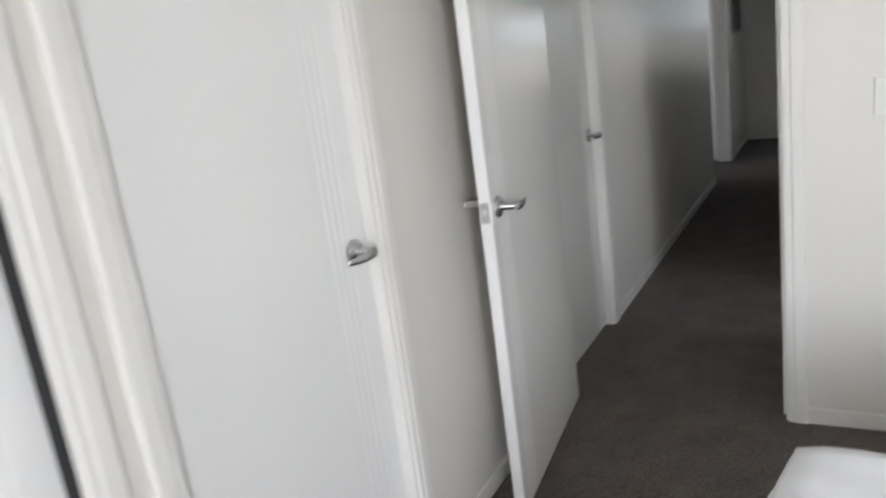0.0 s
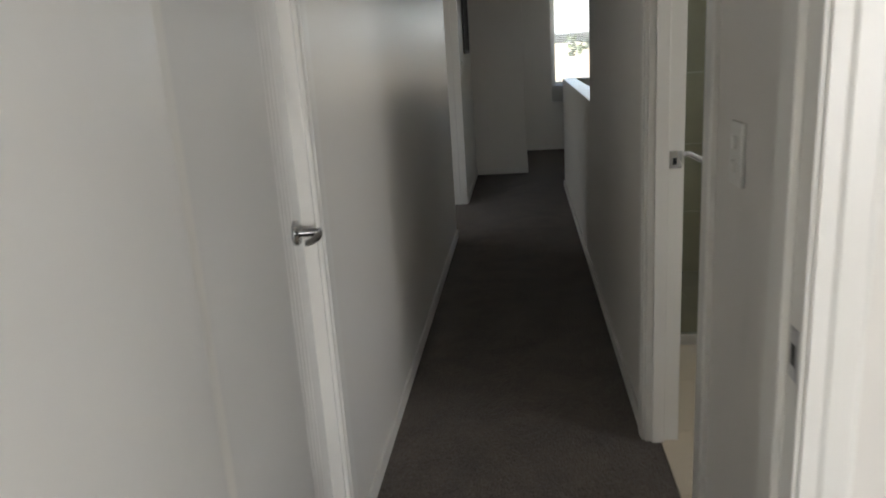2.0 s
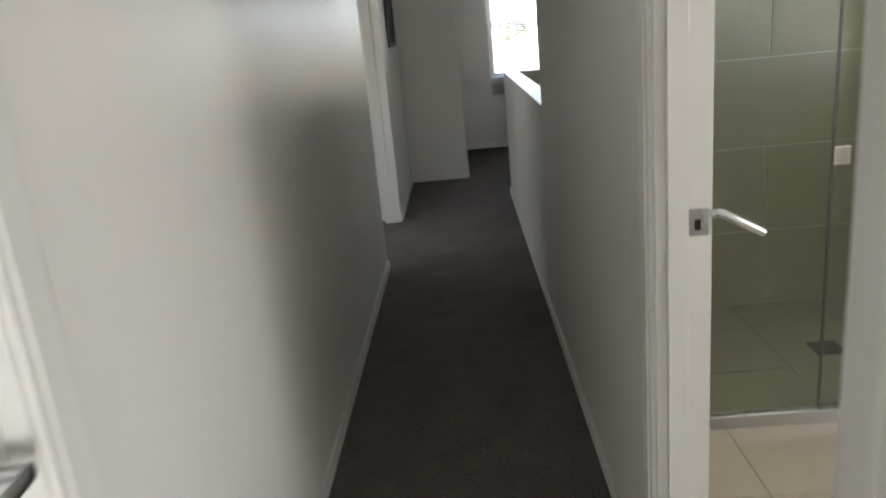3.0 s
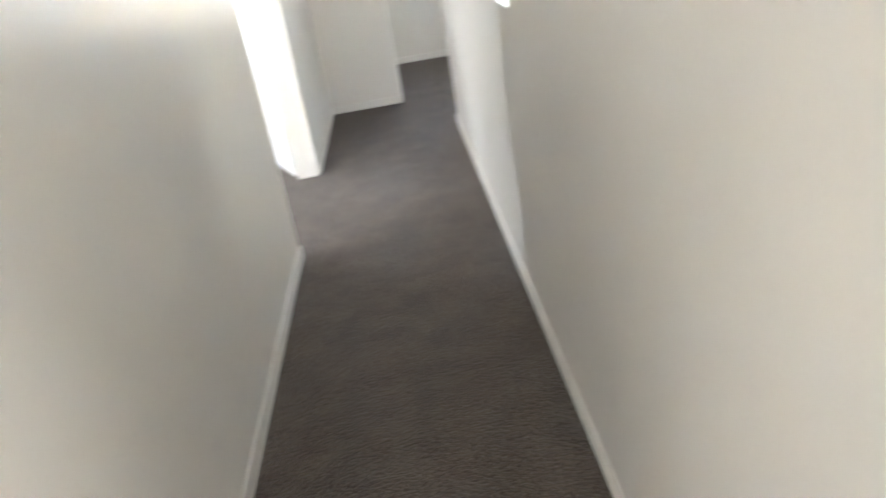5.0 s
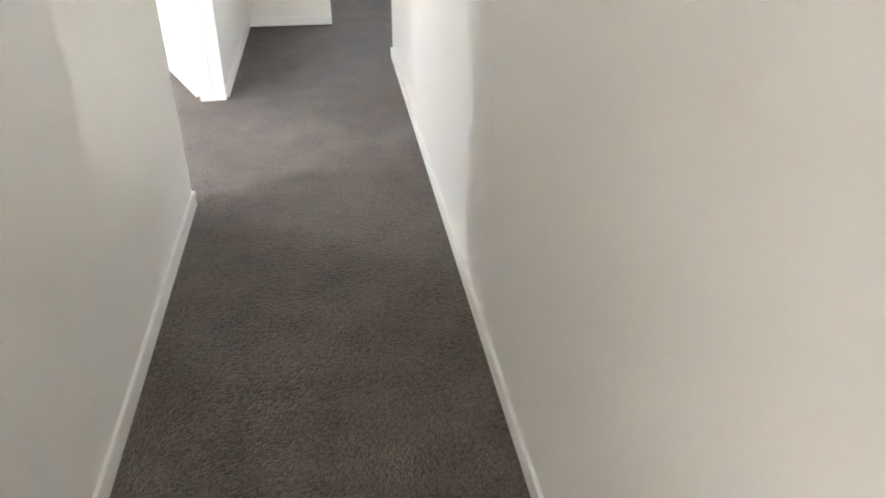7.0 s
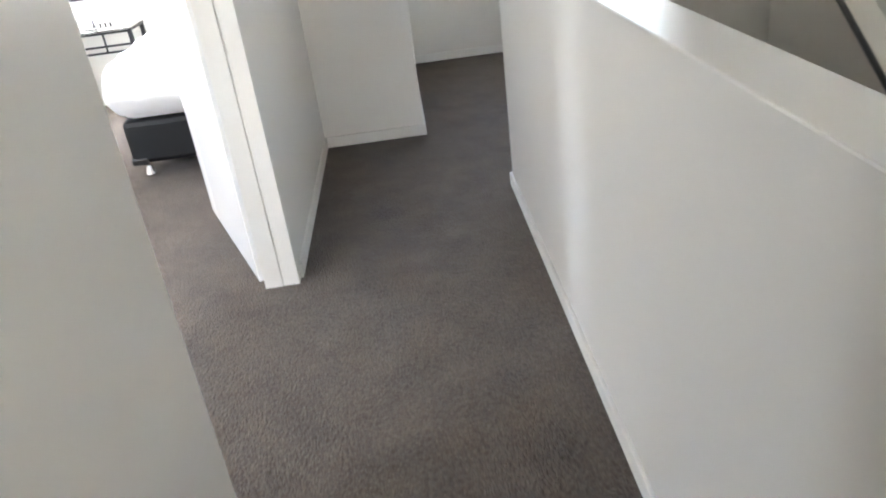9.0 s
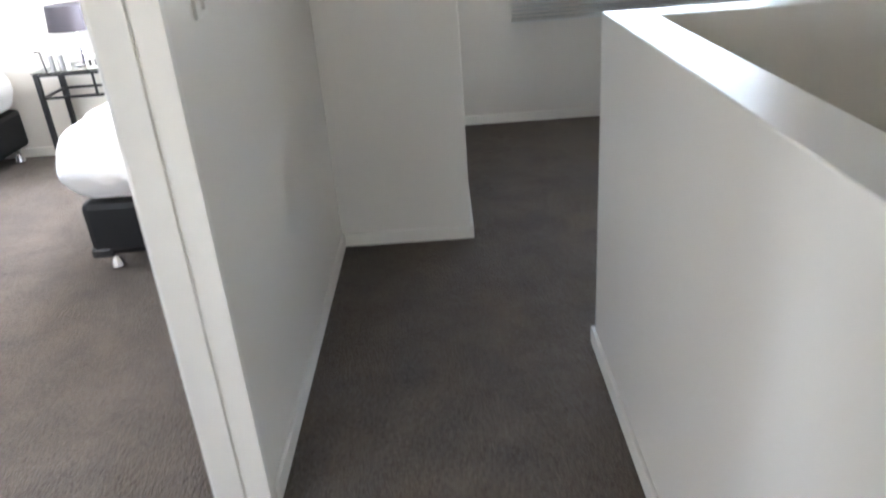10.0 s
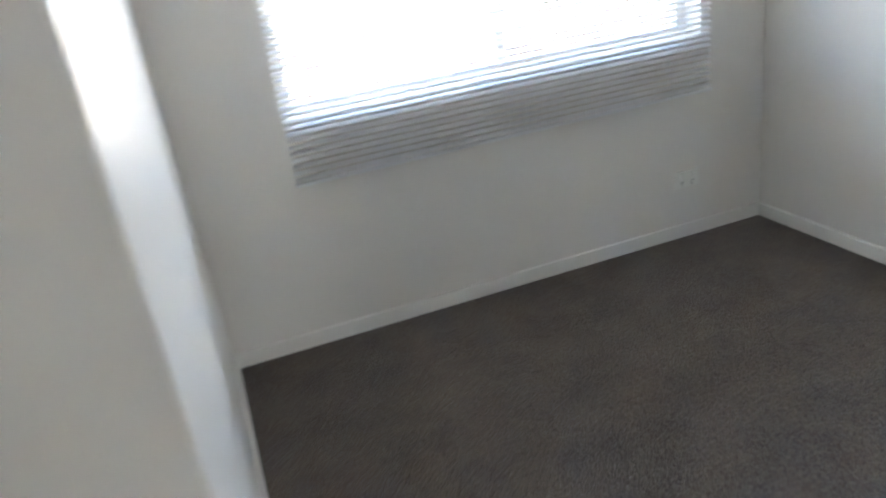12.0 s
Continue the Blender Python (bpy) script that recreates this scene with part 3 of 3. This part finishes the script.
# frames of the other windows; bedroom two's north one is added to brighten it
for name, axis, c, u0, u1, z0, z1 in (("window_2", "y", -4.75, 2.44, 3.28, 0.6, 2.1), ("window_6", "y", -4.75, 0.4, 0.9, 0.6, 2.1), ("window_3_added", "y", 9.12, -1.25, -0.19, 1.07, 2.07), ("window_5", "x", -4.285, 7.25, 7.95, 0.9, 2.1),
                                      ("window_8", "x", X_E + 0.08, 0.2, 0.85, 0.98, 2.02), ("window_7", "y", 3.225, -3.2, -2.3, 0.9, 2.1), ("window_4", "y", 3.515, 2.25, 2.85, 2.0, 2.35)):
    w = thing(name, pose(0, 0, 0), "white aluminium window frame in outer wall, out of view", "window", kind="structure")
    for a0, a1, b0, b1 in ((u0, u0 + 0.04, z0, z1), (u1 - 0.04, u1, z0, z1), (u0 + 0.04, u1 - 0.04, z0, z0 + 0.04), (u0 + 0.04, u1 - 0.04, z1 - 0.04, z1)):
        a, b = ((a0, c - 0.025, b0), (a1, c + 0.025, b1)) if axis == "y" else ((c - 0.025, a0, b0), (c + 0.025, a1, b1))
        board(w, "window_frame", a, b, 0.002)


# ---- beds and bedside table ----
def bed(m, w, length, label, base_h=0.33, duvet=0.28, puff=0.38, crease=0.018):
    """A bed with its foot at y = 0, centred on x."""
    b = thing("bed", m, label, "bed")
    for x in (-w / 2 + 0.05, w / 2 - 0.05):
        for y in (0.09, length - 0.09):
            part("leg", turned([(0.030, 0), (0.034, 0.004), (0.033, 0.012), (0.018, 0.05), (0.015, 0.075), (0.022, 0.09)], 16), M_CHROME, b, "chrome foot", pose(x, y, 0))
    base = part("base", boxes(((-w / 2, 0, 0.09), (w / 2, length, base_h)), bevel=0.03), M_VINYL, b, "black vinyl upholstered base")
    part("corner_guard", boxes(((-w / 2 - 0.003, -0.003, 0.085), (-w / 2 + 0.09, 0.08, 0.13)), bevel=0.012), M_BLACK, base)
    part("mattress", boxes(((-w / 2 + 0.02, 0.02, base_h), (w / 2 - 0.02, length - 0.02, base_h + 0.16)), bevel=0.04), M_LINEN, b, "white mattress")
    part("duvet", pillow((w + 0.08, length + 0.10, duvet), puff, 30, crease, 3.1), M_LINEN, b, "puffy white cotton duvet", pose(0, length / 2 - 0.02, base_h + 0.02))
    return b


bed(pose(-0.575, 7.11, 0), 0.90, 1.86, "single bed with black vinyl base and puffy white duvet")
bed(pose(-2.66, 7.08, 0), 0.90, 1.88, "second single bed with black base and white duvet")
bed(pose(0.97, -1.65, 0, 0, 0, -90), 0.90, 1.9, "bed with crumpled white cover in first bedroom", 0.30, 0.25, 0.20, 0.035)

table = thing("bedside_table", pose(-1.63, 8.81, 0), "small black metal bedside table with glass top", "bedside table")
TW, TD, TH = 0.26, 0.14, 0.58
for x in (-TW, TW):
    for y in (-TD, TD):
        part("leg", boxes(((x - 0.014, y - 0.014, 0), (x + 0.014, y + 0.014, TH)), bevel=0.003), M_BLACK, table)
for z in (TH - 0.018, TH - 0.15):
    for y in (-TD, TD):
        part("rail", boxes(((-TW + 0.014, y - 0.009, z), (TW - 0.014, y + 0.009, z + 0.014))), M_BLACK, table)
    for x in (-TW, TW):
        part("rail", boxes(((x - 0.009, -TD + 0.014, z), (x + 0.009, TD - 0.014, z + 0.014))), M_BLACK, table)
for x in (-0.1, 0.07):
    part("spindle", boxes(((x - 0.006, -TD - 0.005, TH - 0.136), (x + 0.006, -TD + 0.005, TH - 0.018))), M_BLACK, table)
part("glass_top", boxes(((-TW - 0.02, -TD - 0.02, TH), (TW + 0.02, TD + 0.02, TH + 0.008)), bevel=0.002), M_SHOWER, table, "clear glass top")

lamp = thing("table_lamp", pose(-1.66, 8.83, TH + 0.008), "table lamp with charcoal drum shade on the bedside table", "table lamp")
part("lamp_base", turned([(0.06, 0), (0.06, 0.012), (0.012, 0.02), (0.012, 0.2), (0.01, 0.28)], 20), M_CHROME, lamp)
part("shade", turned([(0.15, 0.21), (0.148, 0.212), (0.135, 0.35), (0.133, 0.35)], 32), M_SHADE, lamp, "charcoal fabric drum shade")
rack = thing("letter_rack", pose(-1.74, 8.72, TH + 0.008), "small wire rack with striped papers on the table", "rack")
for i in range(4):
    part("paper", boxes(((-0.06 + 0.03 * i, -0.03, 0.002), (-0.045 + 0.03 * i, 0.0, 0.085)), bevel=0.002), M_PLASTIC if i % 2 else M_GREY, rack)
part("wire", tube([(-0.09, -0.03, 0), (-0.10, -0.03, 0.11), (-0.13, -0.03, 0.115)], [0.005, 0.005, 0.005], 8), M_BLACK, rack)
box_thing = thing("tissue_box", pose(-1.52, 8.74, TH + 0.008), "pale box with dark stripes on the glass table", "box")
part("carton", boxes(((-0.07, -0.05, 0), (0.07, 0.05, 0.07)), bevel=0.003), M_PLASTIC, box_thing)
for i in range(3):
    part("stripe", boxes(((-0.05 + 0.035 * i, -0.0515, 0.015), (-0.035 + 0.035 * i, -0.0502, 0.05))), M_BLACK, box_thing)

# ---- bathroom ----
SY = 2.37
screen = thing("shower_screen", pose(0, 0, 0), "frameless glass shower screen on a steel sill", "shower screen")
part("sill", boxes(((1.03, SY - 0.02, 0.004), (X_E, SY + 0.02, 0.055)), bevel=0.004), M_STEEL, screen, "steel channel sill")
part("glass_panel", boxes(((1.04, SY - 0.005, 0.055), (1.688, SY + 0.005, 2.05)), bevel=0.001), M_SHOWER, screen)
part("glass_door", boxes(((1.696, SY - 0.005, 0.065), (2.45, SY + 0.005, 2.05)), bevel=0.001), M_SHOWER, screen)
part("edge_seal", boxes(((1.6885, SY - 0.006, 0.055), (1.6955, SY + 0.006, 2.05))), M_SEAL, screen, "dark grey seal between the panes")
for z in (0.935, 1.85):
    part("hinge", boxes(((1.690, SY - 0.014, z - 0.03), (1.742, SY + 0.014, z + 0.03)), bevel=0.004), M_CHROME, screen)
drain = thing("floor_drain", pose(1.98, 2.92, 0.006), "dark square floor drain in the shower", "drain")
part("grate", boxes(((-0.06, -0.06, 0), (0.06, 0.06, 0.005)), bevel=0.001), M_BLACK, drain)
shelf = thing("shower_shelf", pose(2.6, 3.34, 1.0), "small pale shelf on the tiled shower wall", "shelf")
part("slab", boxes(((-0.18, -0.1, 0), (0.18, 0.13, 0.02)), bevel=0.004), M_FTILE, shelf)

# ---- outdoors ----
ground = structure("ground", boxes(((-900, -900, -3.1), (900, 900, -2.9))), M_FIELD, "dry grass ground reaching to the horizon", "ground")
rng = random.Random(5)
clump = bmesh.new()
for i in range(150):
    x, y = rng.uniform(-160, 220), rng.uniform(190, 280)
    r = rng.uniform(1.2, 3.2)
    c = Vector((x, y, -2.9 + r * 0.6 + rng.uniform(0, 2.0)))
    for k in range(14):
        d = Vector((rng.gauss(0, 1), rng.gauss(0, 1), rng.gauss(0, 0.8))).normalized() * r * rng.uniform(0.4, 1)
        n = Vector((rng.gauss(0, 1), rng.gauss(0, 1), rng.gauss(0, 1))).normalized()
        u = n.orthogonal().normalized() * rng.uniform(0.4, 0.9)
        w = n.cross(u)
        clump.faces.new([clump.verts.new(c + d + q) for q in (u, w, -u, -w)])
woods = structure("backdrop", clump, M_LEAF, "far line of grey-green trees beyond the field", "trees")
woods["kind"] = "stuff"

# ---- tiles ----
bath_floor = structure("floor_bathroom", boxes(((0.97, 0.11, -0.05), (X_E, 3.48, 0.0))), M_GROUT, "cream tiled bathroom floor", "tiled floor")
bath_wall = structure("wall_bathroom_tiled", boxes(((1.03, 3.465, 0.0), (2.25, 3.4795, H)), ((2.25, 3.465, 0), (2.85, 3.4795, 2.0)), ((2.85, 3.465, 0), (X_E, 3.4795, H)), ((2.25, 3.465, 2.35), (2.85, 3.4795, H))), M_WGROUT, "olive-beige tiled shower wall", "tiled wall")


def tile_mesh(w, h, mat, upright):
    bm = boxes(((0, 0, 0), (w, h, 0.006))) if not upright else boxes(((0, -0.006, 0), (w, 0, h)))
    return mesh_of("tile", bm, mat)


cache = {}
def tile(parent, x, y, z, w, h, mat, upright):
    key = (round(w, 3), round(h, 3), mat.name, upright)
    if key not in cache:
        cache[key] = tile_mesh(w, h, mat, upright)
    t = new("tile", cache[key])
    t.parent = parent
    t.matrix_basis = pose(x, y, z)


TILE = 0.40
for i in range(5):
    for j in range(9):
        x0, x1 = 0.972 + i * TILE, min(0.972 + (i + 1) * TILE, X_E)
        y0, y1 = max(0.112, SY + (j - 6) * TILE), min(SY + (j - 5) * TILE, 3.464)
        if x1 - x0 > 0.02 and y1 - y0 > 0.02:
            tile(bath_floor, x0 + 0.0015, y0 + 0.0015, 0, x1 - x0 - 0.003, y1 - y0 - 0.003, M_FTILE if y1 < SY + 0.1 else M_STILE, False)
for r in range(7):
    z0, z1 = max(0.006, r * 0.4 - 0.026), min((r + 1) * 0.4 - 0.026, H)
    x = 1.03 - (0.3 if r % 2 else 0.0)
    while x < X_E:
        a, b = max(x, 1.03), min(x + 0.6, X_E)
        if b - a > 0.02 and not (b > 2.25 and a < 2.85 and z1 > 2.0 and z0 < 2.35):
            tile(bath_wall, a + 0.003, 3.465, z0 + 0.003, b - a - 0.006, z1 - z0 - 0.006, M_TILE, True)
        x += 0.6
